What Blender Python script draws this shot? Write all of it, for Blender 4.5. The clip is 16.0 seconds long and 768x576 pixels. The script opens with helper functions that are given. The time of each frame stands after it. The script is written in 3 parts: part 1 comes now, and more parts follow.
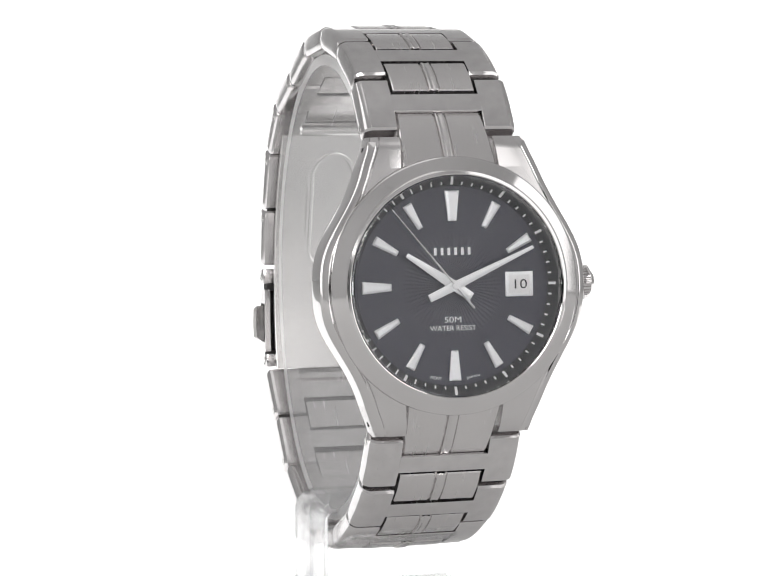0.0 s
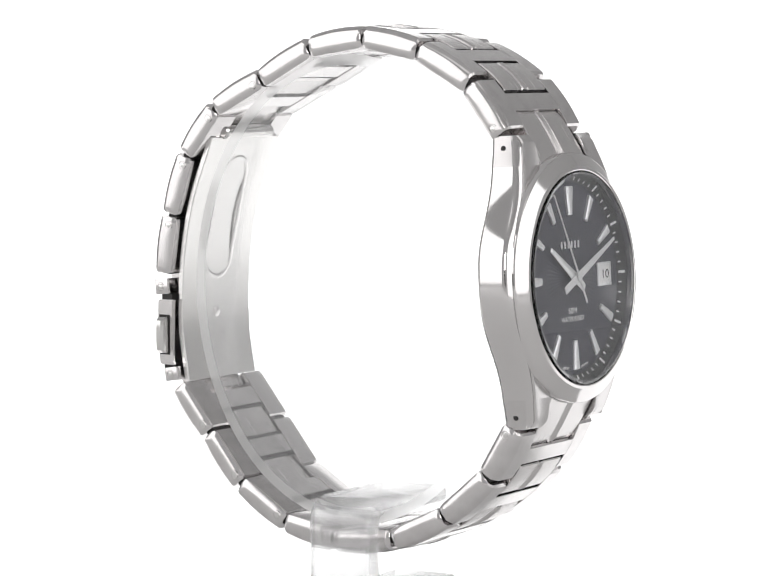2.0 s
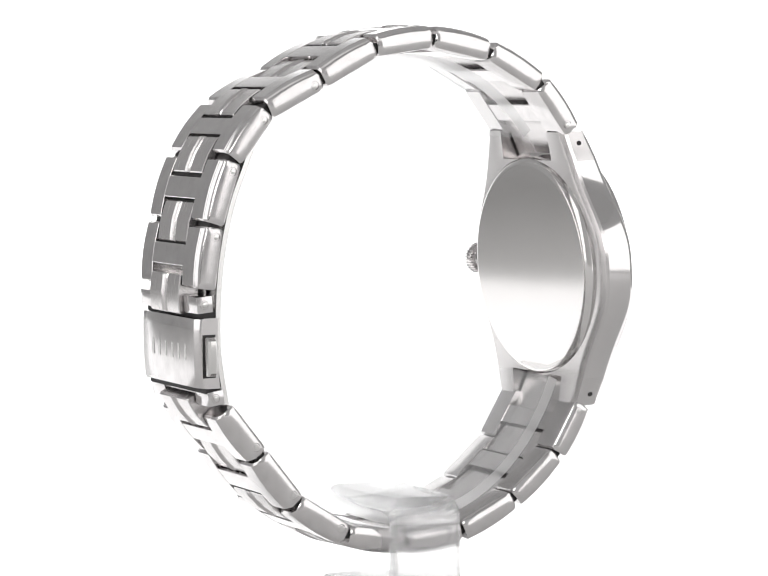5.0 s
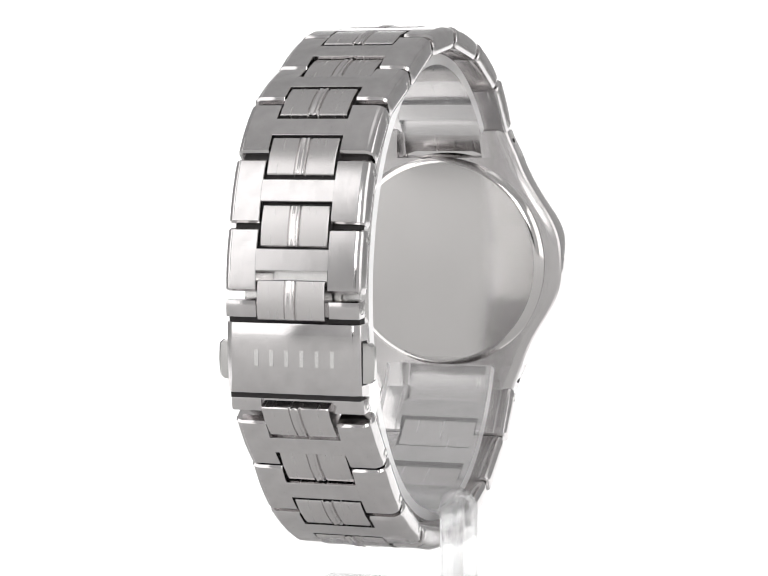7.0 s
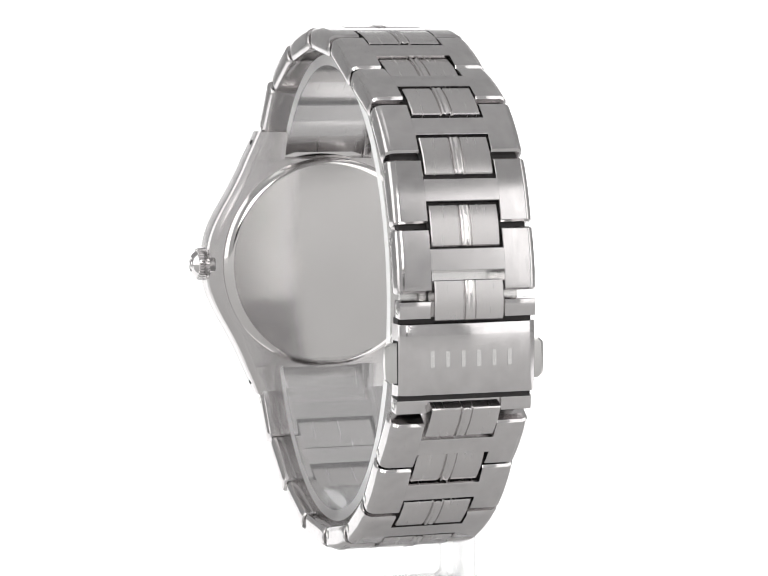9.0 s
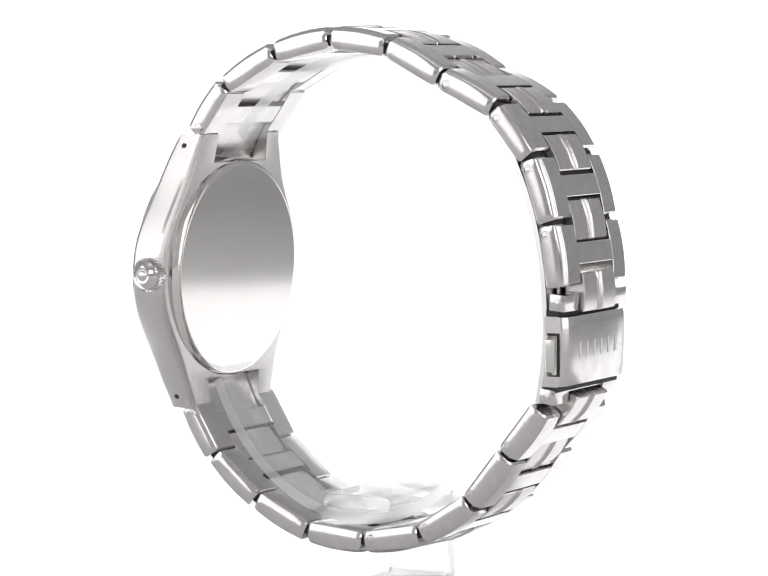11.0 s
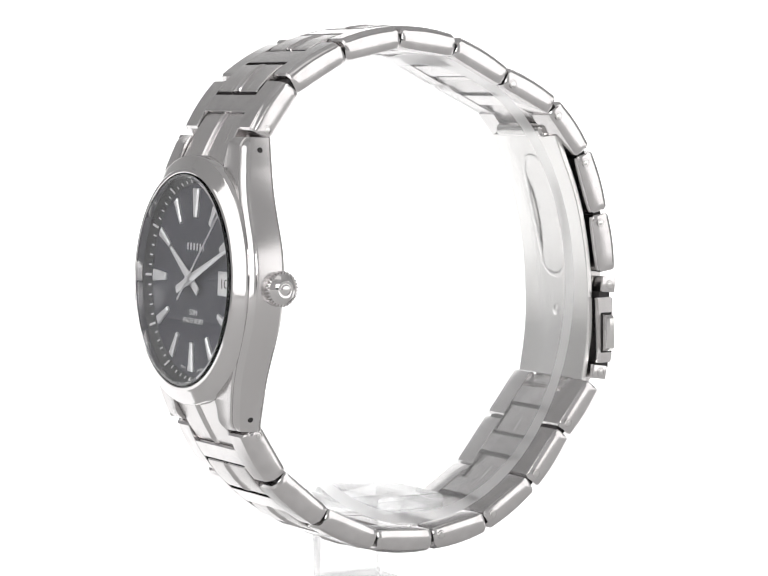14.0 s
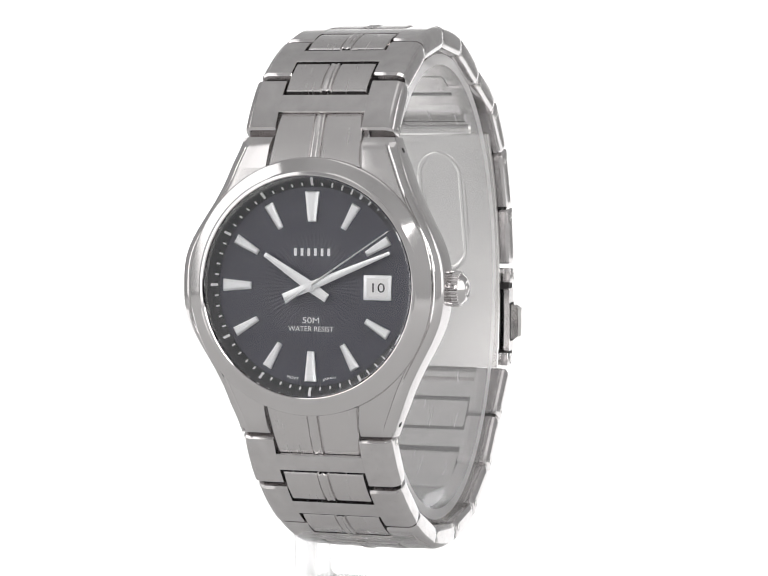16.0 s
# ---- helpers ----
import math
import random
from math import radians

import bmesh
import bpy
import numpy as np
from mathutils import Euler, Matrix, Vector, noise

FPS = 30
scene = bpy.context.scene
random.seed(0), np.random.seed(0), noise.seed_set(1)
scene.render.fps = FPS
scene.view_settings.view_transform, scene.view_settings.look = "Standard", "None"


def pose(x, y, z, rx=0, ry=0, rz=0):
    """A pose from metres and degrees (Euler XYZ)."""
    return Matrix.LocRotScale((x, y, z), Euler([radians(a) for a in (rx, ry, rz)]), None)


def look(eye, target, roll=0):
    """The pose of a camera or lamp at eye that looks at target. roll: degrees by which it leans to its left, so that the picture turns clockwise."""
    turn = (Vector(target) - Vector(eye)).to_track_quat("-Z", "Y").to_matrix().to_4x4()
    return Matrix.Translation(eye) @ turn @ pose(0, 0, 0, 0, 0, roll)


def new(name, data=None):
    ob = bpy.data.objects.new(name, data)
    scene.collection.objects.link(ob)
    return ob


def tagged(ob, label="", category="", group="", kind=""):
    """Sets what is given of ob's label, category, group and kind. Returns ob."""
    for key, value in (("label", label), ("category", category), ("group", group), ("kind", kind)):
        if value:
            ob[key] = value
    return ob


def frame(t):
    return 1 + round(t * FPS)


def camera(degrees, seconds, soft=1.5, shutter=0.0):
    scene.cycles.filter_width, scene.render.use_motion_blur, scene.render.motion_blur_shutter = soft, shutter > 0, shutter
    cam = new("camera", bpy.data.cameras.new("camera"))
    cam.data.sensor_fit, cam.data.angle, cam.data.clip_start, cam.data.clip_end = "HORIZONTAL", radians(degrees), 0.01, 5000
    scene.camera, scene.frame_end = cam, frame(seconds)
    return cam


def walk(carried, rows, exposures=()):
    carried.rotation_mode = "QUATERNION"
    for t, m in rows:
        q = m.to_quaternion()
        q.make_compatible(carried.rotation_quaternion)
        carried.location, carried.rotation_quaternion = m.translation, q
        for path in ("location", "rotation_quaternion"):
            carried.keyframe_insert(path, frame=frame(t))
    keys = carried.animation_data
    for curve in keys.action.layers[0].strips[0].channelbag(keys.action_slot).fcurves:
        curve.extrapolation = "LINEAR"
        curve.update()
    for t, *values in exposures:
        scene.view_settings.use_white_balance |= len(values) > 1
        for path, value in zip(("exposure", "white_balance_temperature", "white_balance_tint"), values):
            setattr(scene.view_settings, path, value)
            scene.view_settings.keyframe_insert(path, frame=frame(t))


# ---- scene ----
# Camera: it stands still before a small turntable, whose axis is the world's z axis.
MM = 0.001
cam = camera(15.719, 16.0, soft=1.2)
EYE = (0.0, -0.4196, 0.0797)
VIEW = look(EYE, (0.0, 0.0, 0.0797 - 0.4196 * math.tan(radians(4.383))), -0.36)
walk(cam, [(0.0, VIEW), (16.0, VIEW)], exposures=[(0.0, 0.0), (16.0, 0.0)])


def turn(t):
    """Degrees by which the turntable has turned at t seconds."""
    return 16.9 + 20.235 * t


# ---- world and lamps: a white photo tent ----
world = bpy.data.worlds.new("studio_air")
world.use_nodes = True
world.node_tree.nodes["Background"].inputs["Color"].default_value = (1.0, 0.98, 0.97, 1)
world.node_tree.nodes["Background"].inputs["Strength"].default_value = 0.10
scene.world = world


def softbox(name, eye, target, wide, high, power, colour):
    data = bpy.data.lights.new(name, "AREA")
    data.shape, data.size, data.size_y, data.energy, data.color = "RECTANGLE", wide, high, power, colour
    ob = new(name, data)
    ob.matrix_world = look(eye, target)
    return ob


softbox("softbox_left", (-0.62, -0.29, 0.36), (0, -0.26, 0.30), 0.68, 0.70, 1.95, (1.0, 0.99, 0.985))
softbox("softbox_right", (0.62, -0.35, 0.28), (0, -0.29, 0.25), 0.70, 0.54, 1.5, (1.0, 0.99, 0.985))
softbox("softbox_front", (0.0, -0.74, 0.305), (0, 0, 0.06), 0.30, 0.28, 1.05, (1.0, 0.99, 0.985))
softbox("softbox_top", (0.0, -0.25, 0.86), (0, 0, 0.05), 0.5, 0.4, 0.3, (1.0, 0.99, 0.985))


# ---- materials ----
def material(name, colour, rough=0.5, metal=0.0, **more):
    """A Principled material; returns it with its node tree and shader."""
    m = bpy.data.materials.new(name)
    m.use_nodes = True
    sh = m.node_tree.nodes["Principled BSDF"]
    sh.inputs["Base Color"].default_value = (*colour, 1)
    sh.inputs["Roughness"].default_value = rough
    sh.inputs["Metallic"].default_value = metal
    for key, value in more.items():
        sh.inputs[key.replace("_", " ")].default_value = value
    return m, m.node_tree, sh


def textured(name, scale, stretch, colour_a, colour_b, rough_a, rough_b, metal, bump, detail_scale=None):
    """Two scales of noise: streaks or grain for gloss and relief, and broad smears for colour."""
    m, tree, sh = material(name, colour_a, rough_a, metal)
    n, link = tree.nodes, tree.links
    place = n.new("ShaderNodeTexCoord")
    squash = n.new("ShaderNodeMapping")
    squash.inputs["Scale"].default_value = stretch
    link.new(place.outputs["Object"], squash.inputs["Vector"])
    fine = n.new("ShaderNodeTexNoise")
    fine.inputs["Scale"].default_value, fine.inputs["Detail"].default_value = scale, 4.0
    link.new(squash.outputs["Vector"], fine.inputs["Vector"])
    broad = n.new("ShaderNodeTexNoise")
    broad.inputs["Scale"].default_value, broad.inputs["Detail"].default_value = detail_scale or scale * 0.06, 2.0
    link.new(place.outputs["Object"], broad.inputs["Vector"])
    mix = n.new("ShaderNodeMix")
    mix.data_type = "RGBA"
    mix.inputs["A"].default_value, mix.inputs["B"].default_value = (*colour_a, 1), (*colour_b, 1)
    link.new(broad.outputs["Fac"], mix.inputs["Factor"])
    link.new(mix.outputs["Result"], sh.inputs["Base Color"])
    span = n.new("ShaderNodeMapRange")
    span.inputs["To Min"].default_value, span.inputs["To Max"].default_value = rough_a, rough_b
    link.new(fine.outputs["Fac"], span.inputs["Value"])
    link.new(span.outputs["Result"], sh.inputs["Roughness"])
    relief = n.new("ShaderNodeBump")
    relief.inputs["Strength"].default_value, relief.inputs["Distance"].default_value = bump, 0.00003
    link.new(fine.outputs["Fac"], relief.inputs["Height"])
    link.new(relief.outputs["Normal"], sh.inputs["Normal"])
    return m


# Satin steel has its grain along the bracelet; polished steel is nearly a mirror.
SATIN = textured("satin_steel", 2600, (1.0, 0.06, 0.06), (0.61, 0.592, 0.592), (0.67, 0.652, 0.650), 0.25, 0.28, 1.0, 0.005, 160)
CENTRE = textured("satin_centre_steel", 2600, (1.0, 0.06, 0.06), (0.63, 0.610, 0.609), (0.70, 0.680, 0.676), 0.24, 0.29, 1.0, 0.015, 160)
POLISH = textured("polished_steel", 900, (1, 1, 1), (0.66, 0.65, 0.64), (0.70, 0.69, 0.68), 0.07, 0.12, 1.0, 0.01, 120)
SHEEN = textured("fine_satin_steel", 1800, (1, 1, 1), (0.65, 0.632, 0.631), (0.70, 0.682, 0.680), 0.06, 0.10, 1.0, 0.003, 150)
INNER = textured("pressed_steel", 1500, (1, 0.1, 1), (0.80, 0.79, 0.78), (0.84, 0.83, 0.82), 0.24, 0.28, 1.0, 0.0, 90)
BACK = textured("polished_back_steel", 1500, (1, 1, 1), (0.71, 0.692, 0.685), (0.77, 0.752, 0.745), 0.09, 0.13, 1.0, 0.003, 110)
LINK = textured("buffed_link_steel", 1800, (1.0, 0.1, 0.1), (0.56, 0.543, 0.543), (0.74, 0.720, 0.719), 0.10, 0.21, 1.0, 0.03, 420)
# Near-black that paints the shade in gaps, slots and drilled holes.
RECESS_SHADE = material("recess_shade_black", (0.022, 0.02, 0.02), 0.6, 0.0)[0]
# Dark steel colour that paints shade on recessed joint faces and pin grooves.
SHADE_STEEL = material("painted_shade_steel", (0.11, 0.107, 0.107), 0.4, 1.0)[0]
CHROME = material("satin_silver_applique", (0.90, 0.90, 0.90), 0.42, 0.85)[0]
PAINT = material("white_dial_paint", (0.78, 0.78, 0.78), 0.5)[0]
DATE_CARD = material("white_date_card", (0.82, 0.81, 0.80), 0.6)[0]
INK = material("black_ink", (0.015, 0.015, 0.017), 0.5)[0]
FLANGE = material("black_flange_lacquer", (0.012, 0.012, 0.014), 0.35)[0]


DIAL = textured("charcoal_dial_lacquer", 500, (1, 1, 1), (0.031, 0.031, 0.047), (0.036, 0.035, 0.051), 0.30, 0.36, 0.0, 0.0, 40)
DIAL.node_tree.nodes["Principled BSDF"].inputs["Specular IOR Level"].default_value = 0.7
CRYSTAL = material("mineral_crystal", (0.97, 0.97, 0.98), 0.0, 0.0, Transmission_Weight=1.0, IOR=1.58)[0]
ACRYLIC = material("clear_acrylic", (0.985, 0.985, 0.99), 0.02, 0.0, Transmission_Weight=1.0, IOR=1.49)[0]


def see_through(m, share):
    """Lets part of the light pass straight, as thin clear plastic does."""
    n, link = m.node_tree.nodes, m.node_tree.links
    clear = n.new("ShaderNodeBsdfTransparent")
    mix = n.new("ShaderNodeMixShader")
    mix.inputs[0].default_value = share
    link.new(n["Principled BSDF"].outputs[0], mix.inputs[1])
    link.new(clear.outputs[0], mix.inputs[2])
    link.new(mix.outputs[0], n["Material Output"].inputs["Surface"])
    return m


see_through(ACRYLIC, 0.8)
FROST = see_through(material("sawn_acrylic_edge", (0.99, 0.99, 0.99), 0.6, 0.0, Transmission_Weight=0.75, IOR=1.2)[0], 0.25)
CLOUDY = see_through(material("cloudy_acrylic", (0.97, 0.97, 0.975), 0.12)[0], 0.86)
HAZY = see_through(material("hazy_acrylic", (0.98, 0.98, 0.985), 0.05, 0.0, Transmission_Weight=0.8, IOR=1.45)[0], 0.38)


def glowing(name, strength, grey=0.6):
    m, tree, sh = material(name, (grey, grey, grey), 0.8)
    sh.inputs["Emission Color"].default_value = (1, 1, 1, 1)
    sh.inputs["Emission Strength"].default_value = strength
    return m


# The sweep's pure white is put in as glow; no lamp lights it.
GLOW_PAPER = glowing("glowing_white_paper", 1.0)
# Out-of-view fabric with an added glow that fills the steel's reflections.
TENT = glowing("glowing_tent_fabric", 0.17, 0.4)
PAPER = textured("matt_white_paper", 300, (1, 1, 1), (0.74, 0.74, 0.737), (0.79, 0.79, 0.787), 0.75, 0.9, 0.0, 0.05, 5)
BLACK = material("black_cloth", (0.012, 0.012, 0.013), 0.9)[0]


# ---- mesh helpers (millimetres) ----
def part(name, bm, mat, parent=None, label="", m=None, smooth=40):
    """Links a bmesh given in millimetres as one mesh object under its thing or part."""
    bmesh.ops.scale(bm, vec=(MM, MM, MM), verts=bm.verts)
    bmesh.ops.recalc_face_normals(bm, faces=bm.faces)
    data = bpy.data.meshes.new(name)
    bm.to_mesh(data)
    bm.free()
    return placed(name, data, mat, parent, label, m, smooth)


def placed(name, data, mat, parent=None, label="", m=None, smooth=40):
    if mat and not data.materials:
        data.materials.append(mat)
    if smooth:
        data.shade_smooth()
        data.set_sharp_from_angle(angle=radians(smooth))
    ob = new(name, data)
    if parent:
        ob.parent = parent
    if m:
        ob.matrix_basis = m
    return tagged(ob, label) if label else ob


def mm(x, y, z):
    return Matrix.Translation((x * MM, y * MM, z * MM))


def loft(bm, rings, closed=True, caps=True, bands=()):
    """Skins a row of rings of equal count; the segments named in bands take the second material."""
    rows = [[bm.verts.new(p) for p in ring] for ring in rings]
    n = len(rows[0])
    for a, b in zip(rows, rows[1:]):
        for i in range(n if closed else n - 1):
            face = bm.faces.new((a[i], a[(i + 1) % n], b[(i + 1) % n], b[i]))
            face.material_index = int(i in bands)
    if caps:
        bm.faces.new(rows[0])
        bm.faces.new(rows[-1])
    return bm


def lathe(bm, profile, count=72, axis="y", loop=False):
    """Turns a profile of (radius, along) about an axis; a radius of 0 closes to a tip."""
    rows = []
    for r, h in profile:
        row = []
        for i in range(count if r > 0 else 1):
            a = 2 * math.pi * i / count
            u, v = r * math.cos(a), r * math.sin(a)
            row.append(bm.verts.new((u, h, v) if axis == "y" else ((h, u, v) if axis == "x" else (u, v, h))))
        rows.append(row)
    if loop:
        rows.append(rows[0])
    for a, b in zip(rows, rows[1:]):
        for i in range(count):
            j = (i + 1) % count
            if len(a) == 1 and len(b) == 1:
                continue
            if len(a) == 1:
                bm.faces.new((a[0], b[j], b[i]))
            elif len(b) == 1:
                bm.faces.new((a[i], a[j], b[0]))
            else:
                bm.faces.new((a[i], a[j], b[j], b[i]))
    return bm


def block(bm, x0, x1, y0, y1, z0, z1, bevel=0.0):
    made = bmesh.ops.create_cube(bm, size=1.0)["verts"]
    for v in made:
        v.co = Vector(((x0 + x1) / 2 + v.co.x * (x1 - x0), (y0 + y1) / 2 + v.co.y * (y1 - y0), (z0 + z1) / 2 + v.co.z * (z1 - z0)))
    if bevel:
        edges = list({e for v in made for e in v.link_edges})
        bmesh.ops.bevel(bm, geom=edges, offset=bevel, segments=2, affect="EDGES", profile=0.5)
    return bm


def lettering(name, words, high, mat, parent, m, label, wide=None):
    """Built-in font, centred, as a thin mesh in the x-z plane that faces -y."""
    curve = bpy.data.curves.new(name, "FONT")
    curve.body, curve.size, curve.extrude = words, 1.0, 0.012
    curve.align_x, curve.align_y = "CENTER", "CENTER"
    made = new(name + "_curve", curve)
    bpy.context.view_layer.update()
    data = bpy.data.meshes.new_from_object(made.evaluated_get(bpy.context.evaluated_depsgraph_get()))
    bpy.data.objects.remove(made)
    xs = [v.co.x for v in data.vertices]
    ys = [v.co.y for v in data.vertices]
    ky = high / (max(ys) - min(ys))
    kx = wide / (max(xs) - min(xs)) if wide else ky
    for v in data.vertices:
        v.co = Vector((v.co.x * kx * MM, -v.co.z * MM * 2, (v.co.y - (max(ys) + min(ys)) / 2) * ky * MM))
    data.materials.clear()
    return placed(name, data, mat, parent, label, m, 0)


# ---- the studio: an unseen, faintly glowing tent, and a glowing white sweep behind the turntable ----
bm = bmesh.new()
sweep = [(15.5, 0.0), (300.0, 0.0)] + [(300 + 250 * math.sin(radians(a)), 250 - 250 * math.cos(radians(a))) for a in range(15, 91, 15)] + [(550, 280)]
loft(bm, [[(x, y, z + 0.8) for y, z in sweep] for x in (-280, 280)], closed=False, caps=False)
tagged(part("backdrop", bm, GLOW_PAPER), "seamless white paper sweep that glows by itself, behind the turntable", "backdrop", kind="structure")
tagged(part("ground", block(bmesh.new(), -900, 900, -800, 700, -20, 0), PAPER, smooth=0), "matt white paper on the studio table", "table top", kind="structure")


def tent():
    # Unseen walls and ceiling, added to close the place for reflections.
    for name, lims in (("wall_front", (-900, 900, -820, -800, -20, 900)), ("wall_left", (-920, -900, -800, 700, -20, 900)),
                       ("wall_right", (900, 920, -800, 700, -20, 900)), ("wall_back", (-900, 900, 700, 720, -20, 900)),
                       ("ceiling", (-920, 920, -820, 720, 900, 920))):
        tagged(part(name, block(bmesh.new(), *lims), TENT, smooth=0), "unseen glowing tent fabric " + name.split("_")[0], "tent wall", kind="structure")
    tagged(part("camera_opening", block(bmesh.new(), -140, 140, -800, -796, 35, 172), BLACK, smooth=0), "black camera opening in the tent fabric", "opening", kind="structure")


tent()

# ---- the watch ----
LIFT = 8.7                       # height of the bracelet's lowest point over the ground
BASE = 73.3                      # from the lens's level down to that point
watch = new("wristwatch")
watch.location = (0, 0, LIFT * MM)
tagged(watch, "brushed stainless steel wristwatch with charcoal dial, hung on a clear stand", "watch")
HEAD_X = 0.45
HEAD_Z = BASE - 31.9
HEAD = mm(HEAD_X, -31.3, HEAD_Z) @ Matrix.Rotation(radians(-2.9), 4, "X")


def skew(y):
    """The closed bracelet hangs a little askew, so the pieces shift sideways towards the clasp."""
    return -0.004 * y


# -- head --
def half_width(z, right=False):
    """Half the case's width at height z; the crown's side swells in a straighter line."""
    curve = 10.5 + 9.0 / (1 + (abs(z) / 11.9) ** 3) - 0.15 * max(0.0, abs(z) - 17.0)
    if right:
        return 0.65 * curve + 0.35 * (22.65 - math.sqrt(9.8 + 0.25 * z * z)) + 0.1
    return curve


def front_y(z):
    return -1.75 + 2.3 * (abs(z) / 20.6) ** 2.5


def back_y(z):
    return 4.1 + 1.3 * (abs(z) / 20.6) ** 2


def case():
    bm = bmesh.new()

    def section(z, inner, right):
        w, f, b = half_width(z, right), front_y(z), back_y(z)
        flat = f if inner else max(f, 0.6)
        step = inner + 0.05 if inner else (7.2 if abs(z) > 12.6 else w - 3.2)
        return [(inner, flat), (step, flat), (step + 0.08, f + 0.04), (w - 2.3, f + 0.05), (w - 1.65, f + 0.1), (w - 1.5, f + 0.36), (w - 1.35, f + 0.38), (w - 1.1, f + 0.3), (w - 0.35, f + 0.62), (w - 0.1, f + 0.9), (w, f + 1.3),
                (w, b - 1.0), (w - 0.25, b - 0.6), (w - 0.9, b - 0.25), (w - 1.6, b), (inner, b)]

    zs = [-16.6 + 33.2 * i / 30 for i in range(31)]
    rings = []
    for z in zs:
        rings.append([(x, y, z) for x, y in section(z, 0.0, True)] + [(-x, y, z) for x, y in section(z, 0.0, False)[-2:0:-1]])
    loft(bm, rings, bands=(4, 5, 6, 7, 8, 19, 20, 21, 22, 23))
    body = part("case", bm, SATIN, watch, "satin steel case with polished edges", HEAD, 28)
    body.data.materials.append(SHEEN)
    for up in (1, -1):
        for right in (1, -1):
            rings = []
            for i in range(8):
                z = 16.6 + (21.0 - 16.6) * i / 7
                side = section(z, 7.25 - 0.4 * i / 7, right > 0)
                drop = 0.0 if i < 6 else (0.25, 0.8)[i - 6]
                rings.append([(right * x, y + (drop if k < 9 else 0), up * z) for k, (x, y) in enumerate(side)])
            part("lug", loft(bmesh.new(), rings, bands=(4, 5, 6, 7, 8)), SATIN, body, "", None, 28).data.materials.append(SHEEN)
    return body


case_part = case()
for up in (1, -1):
    for right in (1, -1):
        bm = bmesh.new()
        lathe(bm, [(0, 0.03), (0.38, 0.03), (0.42, 0.0), (0.44, -0.3)], 20, "x")
        for v in bm.verts:
            v.co.x *= right
        hole = part("spring_bar_hole", bm, RECESS_SHADE, case_part, "dark drilled lug hole", mm(right * (half_width(19.2, right > 0) + 0.02), 2.75, up * 19.2) @ Matrix.Rotation(radians((-16.0 if right > 0 else -11.5) * up * right), 4, "Y"))

bm = bmesh.new()
lathe(bm, [(18.15, 2.4), (18.15, -1.55), (18.09, -1.70), (17.98, -1.79), (17.9, -1.832), (16.36, -2.64), (16.28, -2.68), (16.1, -2.82), (15.7, -2.9), (15.55, -2.84), (15.45, -0.4), (15.45, 2.4)], 128, loop=True)
bezel = part("bezel", bm, SHEEN, watch, "polished sloping steel bezel", HEAD, 25)
bm = bmesh.new()
lathe(bm, [(0, -3.1), (14.5, -3.1), (14.8, -3.1), (14.95, -3.095), (15.3, -3.0), (15.44, -2.85), (15.44, -2.25), (0, -2.25)], 96)
crystal = part("crystal", bm, CRYSTAL, watch, "clear flat watch glass", HEAD, 30)
crystal.visible_shadow = False


def dial_disc():
    """A flat disc with a ring of fine pressed rays round the centre."""
    bm = bmesh.new()
    lathe(bm, [(0, -0.2), (2.6, -0.2), (3.4, -0.2), (6.6, -0.2), (7.5, -0.2), (14.0, -0.2), (14.1, 0.3), (0, 0.3)], 288)
    for v in bm.verts:
        r = math.hypot(v.co.x, v.co.z)
        if 3.0 < r < 7.0:
            k = round(math.atan2(v.co.z, v.co.x) / (2 * math.pi) * 288) % 4
            v.co.y -= (0.0, 0.03, 0.0, -0.02)[k] * r / 6.6
    return part("dial", bm, DIAL, watch, "charcoal dial with a ring of pressed rays", HEAD, 0)


dial = dial_disc()
bm = bmesh.new()
lathe(bm, [(14.0, -0.2), (15.44, -1.15), (15.44, 0.3), (14.0, 0.3)], 96, loop=True)
flange = part("flange", bm, FLANGE, watch, "black sloping minute flange", HEAD, 30)
for i in range(60):
    bm = bmesh.new()
    long = i % 5 == 0
    w = 0.19 if long else 0.11
    loft(bm, [[(-w, -0.36 - d, 14.18), (w, -0.36 - d, 14.18), (w, -0.62 - 0.32 * long - d, 14.62 + 0.45 * long), (-w, -0.62 - 0.32 * long - d, 14.62 + 0.45 * long)] for d in (0.0, 0.03)])
    part("minute_mark", bm, PAINT, flange, "", Matrix.Rotation(radians(6 * i), 4, "Y"), 0)


def hour_index(hour):
    bm = bmesh.new()
    wide = 1.05 if hour == 12 else (0.88 if hour in (6, 9) else 0.68)
    thin = wide * 0.56
    r0, r1 = (9.1, 13.35) if hour in (12, 6, 9) else (9.35, 13.2)
    loft(bm, [[(-thin, -0.2, r0), (thin, -0.2, r0), (wide, -0.2, r1), (-wide, -0.2, r1)],
              [(-thin, -0.5, r0), (thin, -0.5, r0), (wide, -0.5, r1), (-wide, -0.5, r1)],
              [(-thin * 0.35, -0.66, r0 + 0.2), (thin * 0.35, -0.66, r0 + 0.2), (wide * 0.55, -0.66, r1 - 0.15), (-wide * 0.55, -0.66, r1 - 0.15)]])
    return part("hour_index", bm, CHROME, dial, "", Matrix.Rotation(radians(30 * hour), 4, "Y"), 20)


for hour in (12, 1, 2, 4, 5, 6, 7, 8, 9, 10, 11):
    hour_index(hour)

